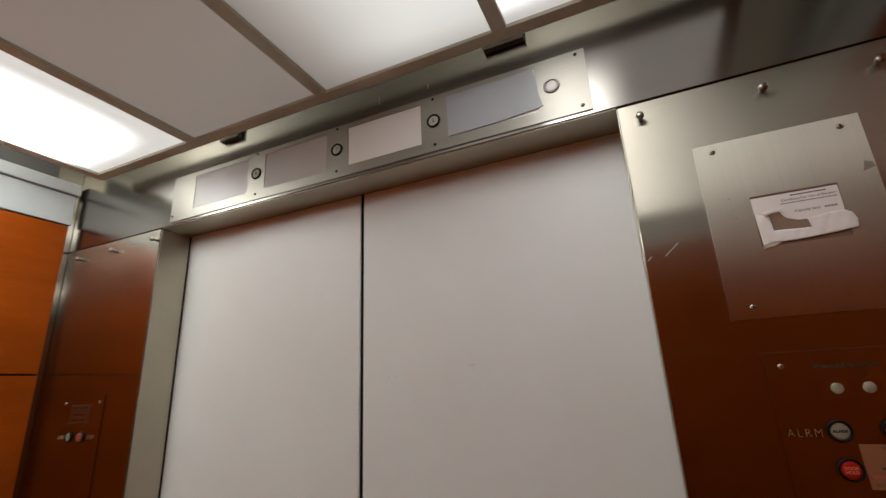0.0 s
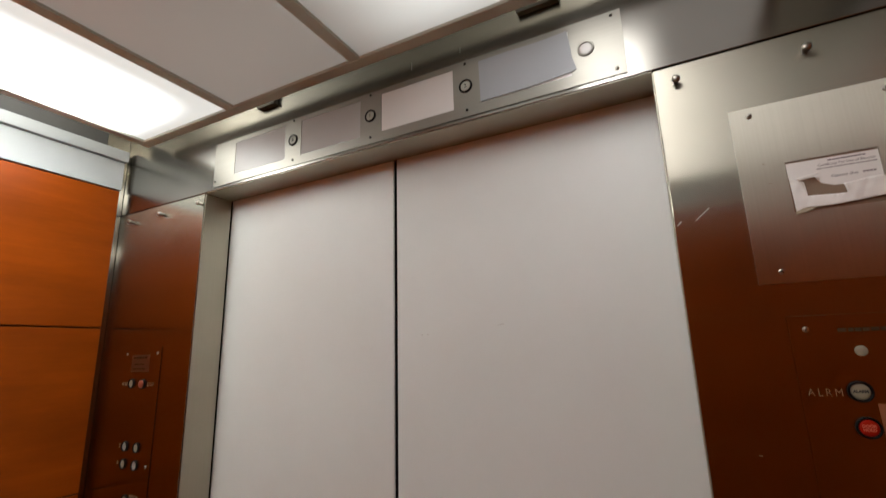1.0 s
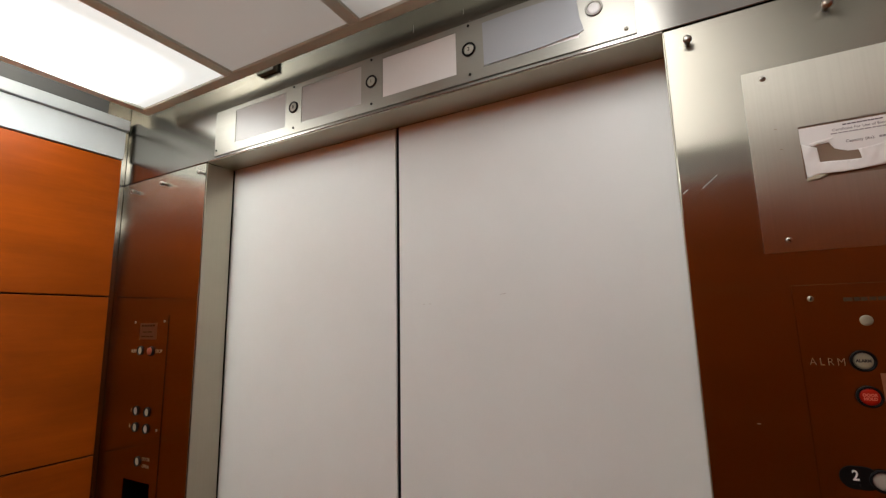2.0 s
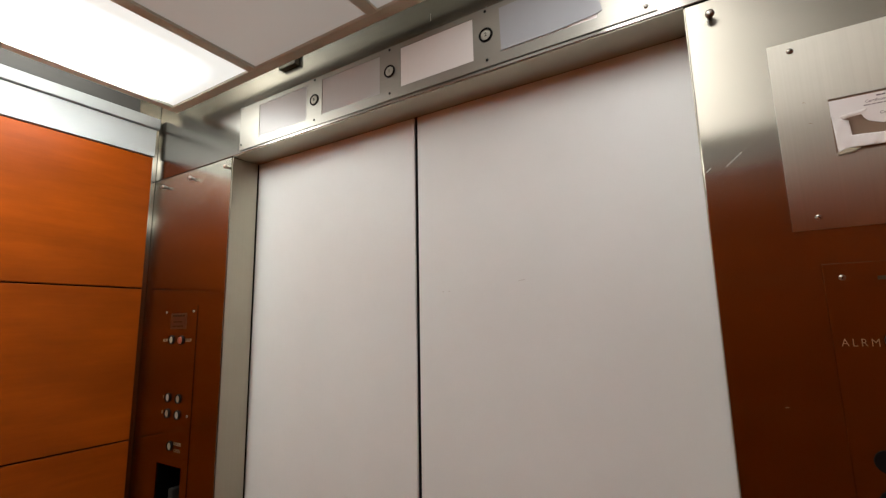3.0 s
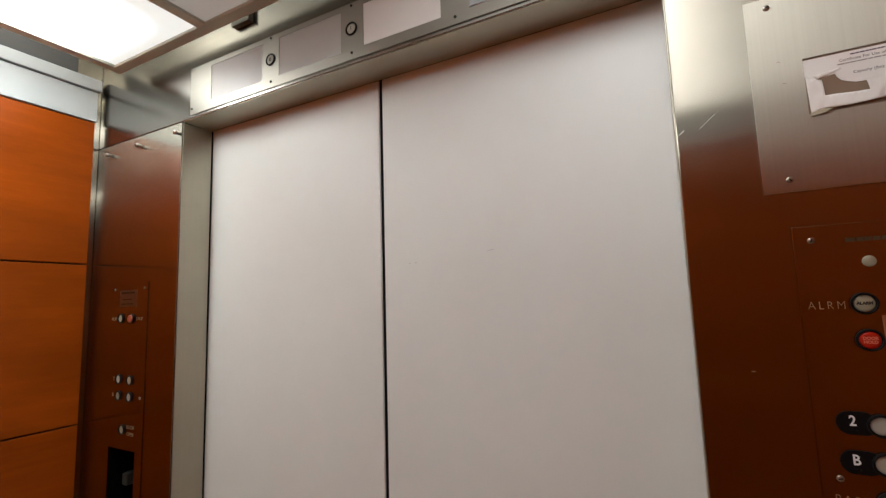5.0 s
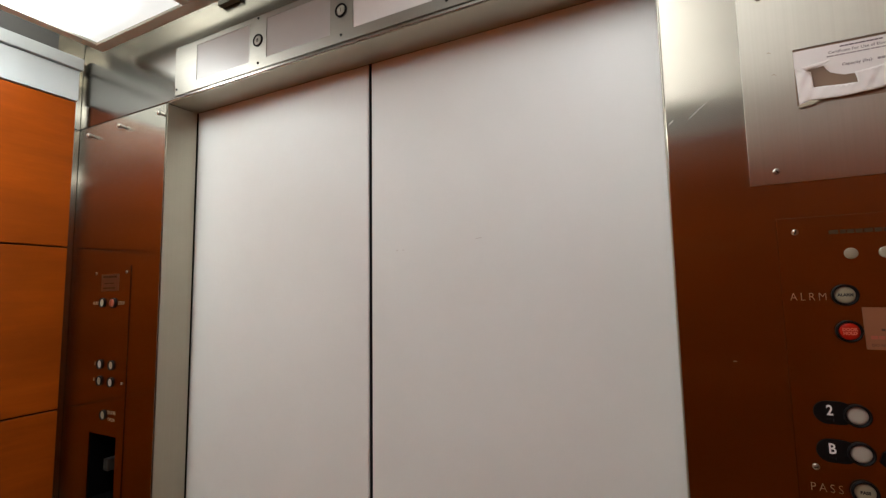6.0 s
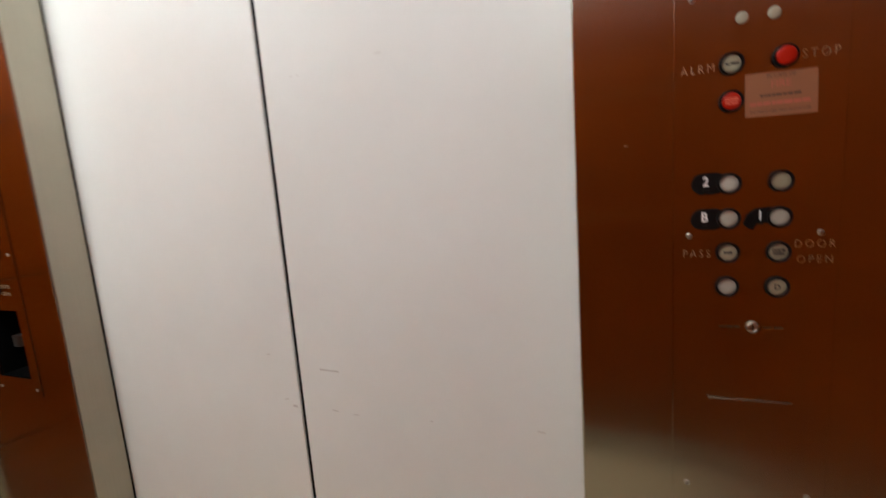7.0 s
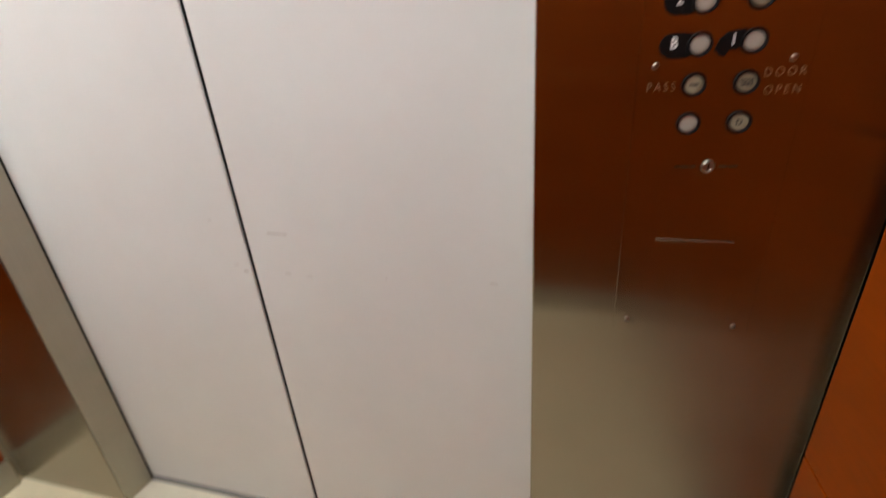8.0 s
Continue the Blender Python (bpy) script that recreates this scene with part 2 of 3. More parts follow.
def diffuser(name, centre, half, peak, floor_level, soft=0.25, middle=-0.66, reach=0.46, tint=(0.95, 1.0, 0.965)):
    """An acrylic ceiling diffuser whose emission imitates a tube along y above centre."""
    m, nodes, links, b = material(name, (0.62, 0.60, 0.57), 0.45)
    tc, sep = nodes.new("ShaderNodeTexCoord"), nodes.new("ShaderNodeSeparateXYZ")
    links.new(tc.outputs["Object"], sep.inputs[0])

    def fall(out, mid, width, soft):
        d = nodes.new("ShaderNodeMath"); d.operation = "SUBTRACT"
        links.new(out, d.inputs[0]); d.inputs[1].default_value = mid
        a = nodes.new("ShaderNodeMath"); a.operation = "ABSOLUTE"
        links.new(d.outputs[0], a.inputs[0])
        r = nodes.new("ShaderNodeMapRange"); r.interpolation_type = "SMOOTHERSTEP"
        links.new(a.outputs[0], r.inputs[0])
        r.inputs[1].default_value, r.inputs[2].default_value = width + soft, width
        return r.outputs[0]

    fx = fall(sep.outputs[0], centre, half, soft)
    fy = fall(sep.outputs[1], middle, reach, 0.24)
    mul = nodes.new("ShaderNodeMath"); mul.operation = "MULTIPLY"
    links.new(fx, mul.inputs[0]); links.new(fy, mul.inputs[1])
    out = nodes.new("ShaderNodeMath"); out.operation = "MULTIPLY_ADD"
    links.new(mul.outputs[0], out.inputs[0])
    out.inputs[1].default_value, out.inputs[2].default_value = peak, floor_level
    b.inputs["Emission Color"].default_value = (*tint, 1)
    links.new(out.outputs[0], b.inputs["Emission Strength"])
    return m


LIT_WEST = diffuser("lit_diffuser_west", -0.17, 0.05, PANEL_GLOW, 0.36, 0.25, -0.76, 0.44)
LIT_EAST = diffuser("lit_diffuser_east", 1.11, 0.06, PANEL_GLOW * 0.68, 0.28, 0.17, -0.78, 0.47, (0.965, 0.99, 0.985))
# No tube over these two: faint emission stands in for light spilling from the east.
DIM = diffuser("dim_diffuser", 1.05, 0.05, 0.36, 0.07, 0.44)
TUBE, tn, tl, tb = material("fluorescent_tube", (0.9, 0.9, 0.9), 0.4)
tb.inputs["Emission Color"].default_value = (0.95, 1.0, 0.965, 1)
tb.inputs["Emission Strength"].default_value = 20.0
# East tube set weaker to keep that header end dark; both tubes are unseen.
WEAK_TUBE, _, _, weak_shader = material("weak_fluorescent_tube", (0.9, 0.9, 0.9), 0.4)
weak_shader.inputs["Emission Color"].default_value = (0.965, 0.99, 0.985, 1)
weak_shader.inputs["Emission Strength"].default_value = 3.0

# ---- floor, canopy, walls ----
floor = thing("floor", box(WEST, EAST, SOUTH, 0.0, -0.05, 0.0), FLOOR_TILE, "pale cream vinyl floor of the elevator cab", "floor", kind="structure")
sill = thing("sill", box(OPEN_X0, OPEN_W, 0.0, 0.20, -0.05, 0.0, 0.002), SILL_CREAM, "pale door sill under the elevator doors", "door sill", kind="structure")
ceiling = thing("ceiling", box(WEST - 0.05, EAST + 0.05, SOUTH - 0.05, 0.12, CANOPY_Z, CANOPY_Z + 0.04), CANOPY, "painted cab canopy above the hung light ceiling", "ceiling", kind="structure")

part("sill_track", box(OPEN_X0 + 0.002, OPEN_W - 0.002, DOOR_Y - 0.007, DOOR_Y + 0.04, 0.0004, 0.004, 0.0008, 1), TRACK, sill, "grey metal door track")
wall_north = base("wall_north", (0.64, 0, 0), "brushed stainless steel front wall around the elevator doors", "wall", kind="structure")
def leaning(bm, lean=0.007):
    """Shears a jamb strip towards the doorway with depth."""
    for v in bm.verts:
        v.co.x += lean * v.co.y / DOOR_Y
    return bm


NICHE = (-0.318, -0.178, 0.880, 1.076)
west_return = holed(WEST + 0.003, OPEN_X0, 0.0, OPEN_H - 0.002, 0.0, DOOR_Y - 0.003, [NICHE])
bmesh.ops.bevel(west_return, geom=[e for e in west_return.edges if all(abs(v.co.x - OPEN_X0) < 1e-6 and abs(v.co.y) < 1e-6 for v in e.verts)], offset=0.002, segments=2, affect="EDGES")
part("return_panel", west_return, STEEL, wall_north, "brushed stainless steel return panel beside the doors")
part("return_panel", box(OPEN_W, EAST - 0.003, 0.0, DOOR_Y - 0.003, 0.0, OPEN_H - 0.002, 0.002), STEEL, wall_north, "brushed stainless steel return panel with scratches")
part("header_panel", box(WEST + 0.002, EAST - 0.002, 0.0, DOOR_Y + 0.02, OPEN_H + 0.001, CANOPY_Z, 0.0015), STEEL_HEADER, wall_north, "brushed stainless steel header over the doors")
part("jamb_lining", leaning(box(OPEN_X0 - 0.001, OPEN_X0 + 0.0015, 0.003, DOOR_Y - 0.006, 0.001, OPEN_H - 0.003, 0.0004, 1)), LINING, wall_north, "satin steel jamb lining")
part("jamb_lining", box(OPEN_W - 0.0015, OPEN_W + 0.001, 0.003, DOOR_Y - 0.006, 0.001, OPEN_H - 0.003, 0.0004, 1), LINING, wall_north, "satin steel jamb lining")
part("head_lining", box(OPEN_X0 + 0.001, OPEN_W - 0.001, 0.003, DOOR_Y - 0.002, OPEN_H - 0.001, OPEN_H + 0.002, 0.0004, 1), LINING, wall_north, "satin steel head lining")
part("jamb_gap", leaning(box(OPEN_X0 + 0.0002, OPEN_X0 + 0.0016, DOOR_Y - 0.0055, DOOR_Y - 0.0012, 0.001, OPEN_H - 0.003)), DARK, wall_north)
part("jamb_gap", box(OPEN_W - 0.0012, OPEN_W + 0.0005, DOOR_Y - 0.0055, DOOR_Y - 0.0005, 0.001, OPEN_H - 0.003), DARK, wall_north)
for x0, x1, z0, z1 in ((-0.3175, -0.3155, 0.8805, 1.0755), (-0.3150, -0.1785, 1.0735, 1.0755), (-0.3150, -0.1785, 0.8805, 0.8825)):
    part("niche_lining", box(x0, x1, 0.003, 0.072, z0, z1), DARK, wall_north)
part("niche_back", box(-0.325, -0.171, 0.074, 0.090, 0.873, 1.083), DARK, wall_north, "black back of the phone niche")
part("corner_seam", box(WEST - 0.02, WEST + 0.0028, 0.002, 0.03, 0.0, CANOPY_Z), DARK, wall_north)
part("corner_seam", box(EAST - 0.0028, EAST - 0.0002, 0.004, 0.03, 0.0, CANOPY_Z), DARK, wall_north)
part("shaft_backing", box(-0.6, EAST + 0.1, 0.16, 0.20, -0.05, 2.6), DARK, wall_north, "black void behind the door gap")


def side_wall(name, x, inward, label):
    """A wall of steel with four proud wood panels, a grey band, a lip above and a steel base."""
    back = x - 0.04 * inward
    wall = thing(name, box(min(back, x), max(back, x), SOUTH, 0.0 if inward > 0 else 0.06, 0.0, CANOPY_Z), POST_STEEL, label, "wall", kind="structure")

    def strip(part_name, depth, z0, z1, y1, mat, bevel, text=""):
        a, b = x + 0.0005 * inward, x + depth * inward
        return part(part_name, box(min(a, b), max(a, b), SOUTH + 0.02, y1, z0, z1, bevel), mat, wall, text)

    for k in range(4):
        top = WOOD_TOP - 0.003 if k == 0 else 1.641 + 0.509 * (1 - k) - 0.0025
        low = max(0.116, 1.641 - 0.509 * k + 0.0025)
        strip("wood_panel", 0.014, low, top, -0.022, WOOD, 0.0015)
    strip("groove_backing", 0.004, 0.116, WOOD_TOP, -0.024, DARK, 0.0)
    strip("upper_band", 0.016, WOOD_TOP + 0.002, BAND_TOP - 0.002, -0.017, GREY_BAND, 0.002, "pale grey laminate band above the wood")
    strip("lip", 0.026, BAND_TOP, LIP_TOP, -0.010, GREY_BAND, 0.003, "pale grey lip above the band")
    strip("vent_slot", 0.003, LIP_TOP + 0.004, 2.345, -0.075, SLOT, 0.0, "dark grey vent slot")
    strip("corner_joint", 0.0012, OPEN_H - 0.003, OPEN_H - 0.001, -0.0005, DARK, 0.0)
    strip("baseboard", 0.016, 0.0, 0.112, -0.018, STEEL_JAMB, 0.002, "steel baseboard")
    return wall


side_wall("wall_west", WEST, 1, "cherry wood laminate side wall with a grey upper band")
side_wall("wall_east", EAST, -1, "cherry wood laminate side wall beside the control panel")
wall_south = thing("wall_south", box(WEST, EAST, SOUTH - 0.04, SOUTH, 0.0, CANOPY_Z), STEEL_JAMB, "cherry wood laminate back wall of the cab", "wall", kind="structure")
for k in range(4):
    for x0, x1 in ((WEST + 0.03, 0.265), (0.275, 1.005), (1.015, EAST - 0.03)):
        top = WOOD_TOP - 0.003 if k == 0 else 1.641 + 0.509 * (1 - k) - 0.0025
        part("wood_panel", box(x0, x1, SOUTH + 0.0005, SOUTH + 0.014, max(0.116, 1.641 - 0.509 * k + 0.0025), top, 0.0015), WOOD, wall_south)
part("upper_band", box(WEST + 0.03, EAST - 0.03, SOUTH + 0.0005, SOUTH + 0.016, WOOD_TOP + 0.002, BAND_TOP - 0.002, 0.002), GREY_BAND, wall_south)
part("lip", box(WEST + 0.03, EAST - 0.03, SOUTH + 0.0005, SOUTH + 0.026, BAND_TOP, LIP_TOP, 0.003), GREY_BAND, wall_south)
part("vent_slot", box(WEST + 0.10, EAST - 0.10, SOUTH + 0.0005, SOUTH + 0.003, LIP_TOP + 0.004, 2.345), SLOT, wall_south)
part("baseboard", box(WEST + 0.03, EAST - 0.03, SOUTH + 0.0005, SOUTH + 0.016, 0.0, 0.112, 0.002), STEEL_JAMB, wall_south)

# ---- the doors, closed ----
GAP = 0.005
door_1 = thing("door_1", box(-0.05, 0.64 - GAP, DOOR_Y, DOOR_Y + 0.03, 0.012, OPEN_H + 0.0005, 0.0025, 3), DOOR_PAINT, "off-white enamelled sliding elevator door, closed", "elevator door", "elevator doors", "structure")
door_2 = thing("door_2", box(0.64 + GAP, OPEN_W + 0.05, DOOR_Y, DOOR_Y + 0.03, 0.012, OPEN_H + 0.0005, 0.0025, 3), DOOR_PAINT, "off-white enamelled sliding elevator door with scuffs, closed", "elevator door", "elevator doors", "structure")
part("edge_seal", box(0.64 - GAP, 0.6398, DOOR_Y + 0.004, DOOR_Y + 0.024, 0.014, OPEN_H - 0.001, 0.001), RUBBER, door_1, "black rubber edge seal")
part("edge_seal", box(0.6402, 0.64 + GAP, DOOR_Y + 0.004, DOOR_Y + 0.024, 0.014, OPEN_H - 0.001, 0.001), RUBBER, door_2, "black rubber edge seal")

# ---- hung light ceiling ----
light_ceiling = base("light_ceiling", (0.64, (CEIL_Y0 + CEIL_Y1) / 2, CEIL_Z), "hung ceiling of acrylic diffusers in bronze bars, two lit", "ceiling light")
BAR, BAR_H = 0.032, 0.028
bars_x = [CEIL_X0 + BAR / 2, 0.183, 0.637, 1.0885, CEIL_X1 - BAR / 2]
for x in bars_x:
    part("bar", box(x - BAR / 2, x + BAR / 2, CEIL_Y0 + BAR, CEIL_Y1 - BAR, CEIL_Z, CEIL_Z + BAR_H, 0.002), BRONZE_BAR, light_ceiling)
for y in (CEIL_Y0 + BAR / 2, CEIL_Y1 - BAR / 2):
    part("end_bar", box(CEIL_X0, CEIL_X1, y - BAR / 2, y + BAR / 2, CEIL_Z, CEIL_Z + BAR_H, 0.002), BRONZE_BAR, light_ceiling)
for k, mat in enumerate((LIT_WEST, DIM, DIM, LIT_EAST)):
    part("diffuser", box(bars_x[k] + BAR / 2 - 0.004, bars_x[k + 1] - BAR / 2 + 0.004, CEIL_Y0 + BAR - 0.004, CEIL_Y1 - BAR + 0.004, CEIL_Z + 0.008, CEIL_Z + 0.012), mat, light_ceiling,
         "glowing white acrylic diffuser" if k in (0, 3) else "grey-white acrylic diffuser with a faint painted glow")
# Two dark blocks in the gap between the end bar and the header.
for x0, x1 in ((0.222, 0.292), (1.032, 1.124)):
    part("dark_block", box(x0, x1, -0.0160, -0.0005, 2.257, 2.310, 0.0008, 1), DARK_BLOCK, light_ceiling, "dark block between ceiling and header")
for x, glow in ((-0.17, TUBE), (1.12, WEAK_TUBE)):
    tube = thing("fluorescent_tube", lathe([(0.008, -0.46), (0.013, -0.45), (0.013, 0.45), (0.008, 0.46)], (x, -0.70, 2.36), "y", 14), glow, "lit fluorescent tube above the ceiling diffuser", "lamp", "fluorescent tubes")


# ---- small fittings ----
def screw(parent, x, z, y=0.0, r=0.0042, mat=None):
    """A domed screw head with a slot, facing the cab."""
    mat = mat or SCREW
    head = part("screw", lathe([(r, -0.0002), (r, 0.0008), (r * 0.8, 0.0018), (r * 0.4, 0.0023), (0.0004, 0.0024)], (x, y, z), "y", 14), mat, parent)
    slot = box(-r * 0.62, r * 0.62, -0.0027, -0.0020, -0.0006, 0.0006)
    turn = random.uniform(0, 180)
    bmesh.ops.transform(slot, verts=slot.verts[:], matrix=pose(x, y, z, 0, turn, 0))
    part("slot", slot, DARK, head)
    return head


def bars(name, x0, x1, z, height, y, mat, parent, words):
    """A line of unreadable writing: short bars with gaps."""
    bm, x = bmesh.new(), x0
    for w in words:
        wide = (x1 - x0) * w
        box(x, x + wide * 0.86, y - 0.0003, y, z - height / 2, z + height / 2, bm=bm)
        x += wide
    return part(name, bm, mat, parent)


# ---- position indicator on the header ----
indicator = base("position_indicator", (0.635, 0, 2.12), "stainless steel floor indicator plate with four blank windows", "floor indicator")
WINDOWS = [(0.124, 0.333), (0.394, 0.599), (0.665, 0.867), (0.934, 1.135)]
part("plate", holed(0.031, 1.239, 2.0500, 2.1925, -0.003, -0.0002, [(a, b, 2.0755, 2.1785) for a, b in WINDOWS]), STEEL_PLATE, indicator)
for (a, b), face in zip(WINDOWS, (SMOKED, SMOKED, OPAL, OPAL)):
    part("window", box(a - 0.001, b + 0.001, -0.0018, -0.0003, 2.0745, 2.1795), face, indicator, "blank white acrylic window" if face is OPAL else "blank greyish acrylic window")
part("film", prism([(0.9345, 2.0765), (0.9330, 2.1780), (1.000, 2.1790), (1.070, 2.1770), (1.1325, 2.1800), (1.1365, 2.150), (1.1385, 2.118), (1.1440, 2.098), (1.1455, 2.0870), (1.136, 2.0835), (1.05, 2.0775)], -0.0046, -0.0036), FILM, indicator, "milky bluish film peeling off the window")
for x, mark in ((0.364, "B"), (0.631, "1"), (0.899, "2"), (1.167, "")):
    lamp = part("lamp", lathe([(0.0165, 0.003), (0.0165, 0.0055), (0.0150, 0.0066), (0.0128, 0.0060), (0.0124, 0.0036)], (x, 0, 2.1265)), STEEL_PLATE if not mark else BLACK_PLASTIC, indicator, "round floor lamp in a black ring" if mark else "round white lamp in a steel ring")
    part("lens", lathe([(0.0122, 0.0030), (0.0122, 0.0044), (0.0090, 0.0050), (0.0004, 0.0052)], (x, 0, 2.1265)), BUTTON_WHITE if mark else OPAL, lamp)
    if mark:
        part("numeral", letters(mark, x, -0.0054, 2.1265, 0.013), LEGEND, lamp)
DARK_SCREW = material("blackened_screw", (0.03, 0.028, 0.025), 0.4, 1.0)[0]
for x, z in ((0.364, 2.1865), (0.365, 2.066), (0.631, 2.1850), (0.631, 2.067), (0.899, 2.184), (0.900, 2.066), (1.221, 2.183), (0.040, 2.067)):
    screw(indicator, x, z, -0.003, 0.0034, DARK_SCREW)
screw(indicator, 0.040, 2.1865, -0.003, 0.0034)
screw(indicator, 1.221, 2.0635, -0.003, 0.0040)

# ---- pad studs along the top of the return panels ----
stud = thing("pad_stud", lathe([(0.0042, 0.0), (0.0042, 0.0095), (0.0062, 0.0105), (0.0072, 0.0135), (0.0065, 0.0175), (0.0040, 0.0195), (0.0004, 0.0198)], (0, 0, 0), "y", 20), SCREW,
             "polished steel pad stud standing out from the panel", "pad stud", "pad studs")
STUDS = [(1.316, 2.003), (1.505, 1.999), (1.657, 1.996), (-0.387, 2.002), (-0.215, 2.003), (-0.019, 2.005)]
stud.location = (STUDS[0][0], 0, STUDS[0][1])
for x, z in STUDS[1:]:
    copy_thing(stud, pose(x, 0, z))

# ---- certificate frame ----
def crumpled(outline, y, bulge, waves, thick=0.0004):
    """A thin paper sheet with the given outline in x and z, bulging towards the cab in soft creases."""
    bm = bmesh.new()
    face = bm.faces.new([bm.verts.new((x, y, z)) for x, z in outline])
    face.normal_update()
    bmesh.ops.triangulate(bm, faces=[face])
    for _ in range(3):
        bmesh.ops.subdivide_edges(bm, edges=[e for e in bm.edges if e.calc_length() > 0.004], cuts=1)
        bmesh.ops.triangulate(bm, faces=bm.faces[:])
    for v in bm.verts:
        u = math.sin(v.co.x * waves + v.co.z * 40) * 0.5 + math.sin(v.co.x * waves * 2.3 - v.co.z * 190 + 1.0) * 0.3 + math.sin(v.co.z * 260 + v.co.x * 60) * 0.2
        v.co.y -= bulge * (0.5 + 0.5 * u)
    back = bmesh.ops.extrude_face_region(bm, geom=bm.faces[:])["geom"]
    for v in back:
        if isinstance(v, bmesh.types.BMVert):
            v.co.y += thick
    bmesh.ops.recalc_face_normals(bm, faces=bm.faces[:])
    for f in bm.faces:
        f.smooth = True
    return bm


SCRAP = painted("scrap_paper", (0.42, 0.38, 0.28), 0.75)
PALE_INK = material("pale_ink", (0.30, 0.27, 0.27), 0.7)[0]
TEXT_INK = material("faded_ink", (0.13, 0.105, 0.115), 0.7)[0]

certificate = base("certificate_frame", (1.5, 0, 1.77), "stainless steel certificate plate with a torn paper certificate", "certificate frame")
part("plate", holed(1.386, 1.614, 1.6235, 1.9215, -0.0026, -0.0002, [(1.449, 1.563, 1.732, 1.8155)]), STEEL_FRAME, certificate)
for x, z in ((1.414, 1.906), (1.588, 1.905), (1.418, 1.641), (1.586, 1.641)):
    screw(certificate, x, z, -0.0026, 0.0046)
part("backing", box(1.445, 1.567, -0.0008, -0.0003, 1.728, 1.8195), BACKING, certificate, "brown backing board")
sheet = part("paper", prism([(1.4495, 1.8125), (1.5625, 1.8125), (1.5625, 1.7720), (1.545, 1.7705), (1.520, 1.7665), (1.504, 1.7670), (1.495, 1.7705), (1.4890, 1.7735), (1.4850, 1.7790), (1.4830, 1.7845), (1.470, 1.7830), (1.458, 1.7815), (1.4495, 1.788)], -0.0016, -0.0011), PAPER, certificate, "torn white paper certificate")
part("torn_paper", crumpled([(1.4495, 1.7875), (1.457, 1.7825), (1.4675, 1.7780), (1.4690, 1.7550), (1.5165, 1.7520), (1.5140, 1.7665), (1.545, 1.7712), (1.560, 1.7715), (1.5695, 1.766), (1.5735, 1.755), (1.5715, 1.7425), (1.548, 1.7400), (1.530, 1.7380), (1.492, 1.7355), (1.465, 1.7370), (1.451, 1.7325)], -0.0031, 0.0028, 170), PAPER, certificate, "torn lower piece of the paper, bulging out")
part("paper_flap", crumpled([(1.4570, 1.7835), (1.470, 1.7868), (1.4875, 1.7895), (1.4880, 1.7865), (1.480, 1.7840), (1.470, 1.7812), (1.4600, 1.7780)], -0.0066, 0.0050, 90), PAPER, certificate, "curled torn paper flap")
part("paper_scrap", crumpled([(1.4500, 1.7330), (1.462, 1.7365), (1.476, 1.7345), (1.468, 1.7300), (1.4500, 1.7275)], -0.0042, 0.0020, 120), SCRAP, certificate)
part("line_of_text", letters("Certificate For Use of Elevator", 1.524, -0.0018, 1.8015, 0.0056, 0.0001), TEXT_INK, sheet)
part("line_of_text", letters("Capacity (lbs):", 1.519, -0.0018, 1.7815, 0.0058, 0.0001), TEXT_INK, sheet)
bars("line_of_text", 1.502, 1.548, 1.8080, 0.0019, -0.0016, TEXT_INK, sheet, (0.12, 0.10, 0.13, 0.09, 0.06, 0.12, 0.08, 0.10, 0.10, 0.10))
bars("line_of_text", 1.487, 1.560, 1.7962, 0.0016, -0.0016, PALE_INK, sheet, (0.12, 0.07, 0.10, 0.05, 0.11, 0.08, 0.12, 0.06, 0.09, 0.10, 0.10))
bars("line_of_text", 1.540, 1.556, 1.7815, 0.0030, -0.0016, PALE_INK, sheet, (0.25, 0.25, 0.25, 0.25))
part("tape_mark", prism([(1.5975, 1.8255), (1.6005, 1.8360), (1.6020, 1.8420), (1.6110, 1.8385), (1.6128, 1.8300), (1.6060, 1.8285)], -0.0029, -0.0026), RESIDUE, certificate)

# ---- control panels ----
RING = [(0.0146, 0.0), (0.0146, 0.0042), (0.0138, 0.0054), (0.0124, 0.0052), (0.0115, 0.0010)]


def button(parent, x, z, y, cap, proud=0.0030, words=(), size=0.0050, ink=None, label=""):
    """A round push button: a black ring, a domed cap and its legend."""
    ob = part("button", lathe([(r, h) for r, h in RING], (x, y, z)), BLACK_PLASTIC, parent, label)
    part("cap", lathe([(0.0112, 0.0), (0.0112, proud - 0.0012), (0.0100, proud - 0.0003), (0.0060, proud), (0.0003, proud + 0.0001)], (x, y, z)), cap, ob)
    for k, word in enumerate(words):
        part("legend", letters(word, x, y - proud - 0.0002, z + size * 0.95 * ((len(words) - 1) / 2 - k), size, 0.0001, thin=0.00032), ink or LEGEND, ob)
    return ob


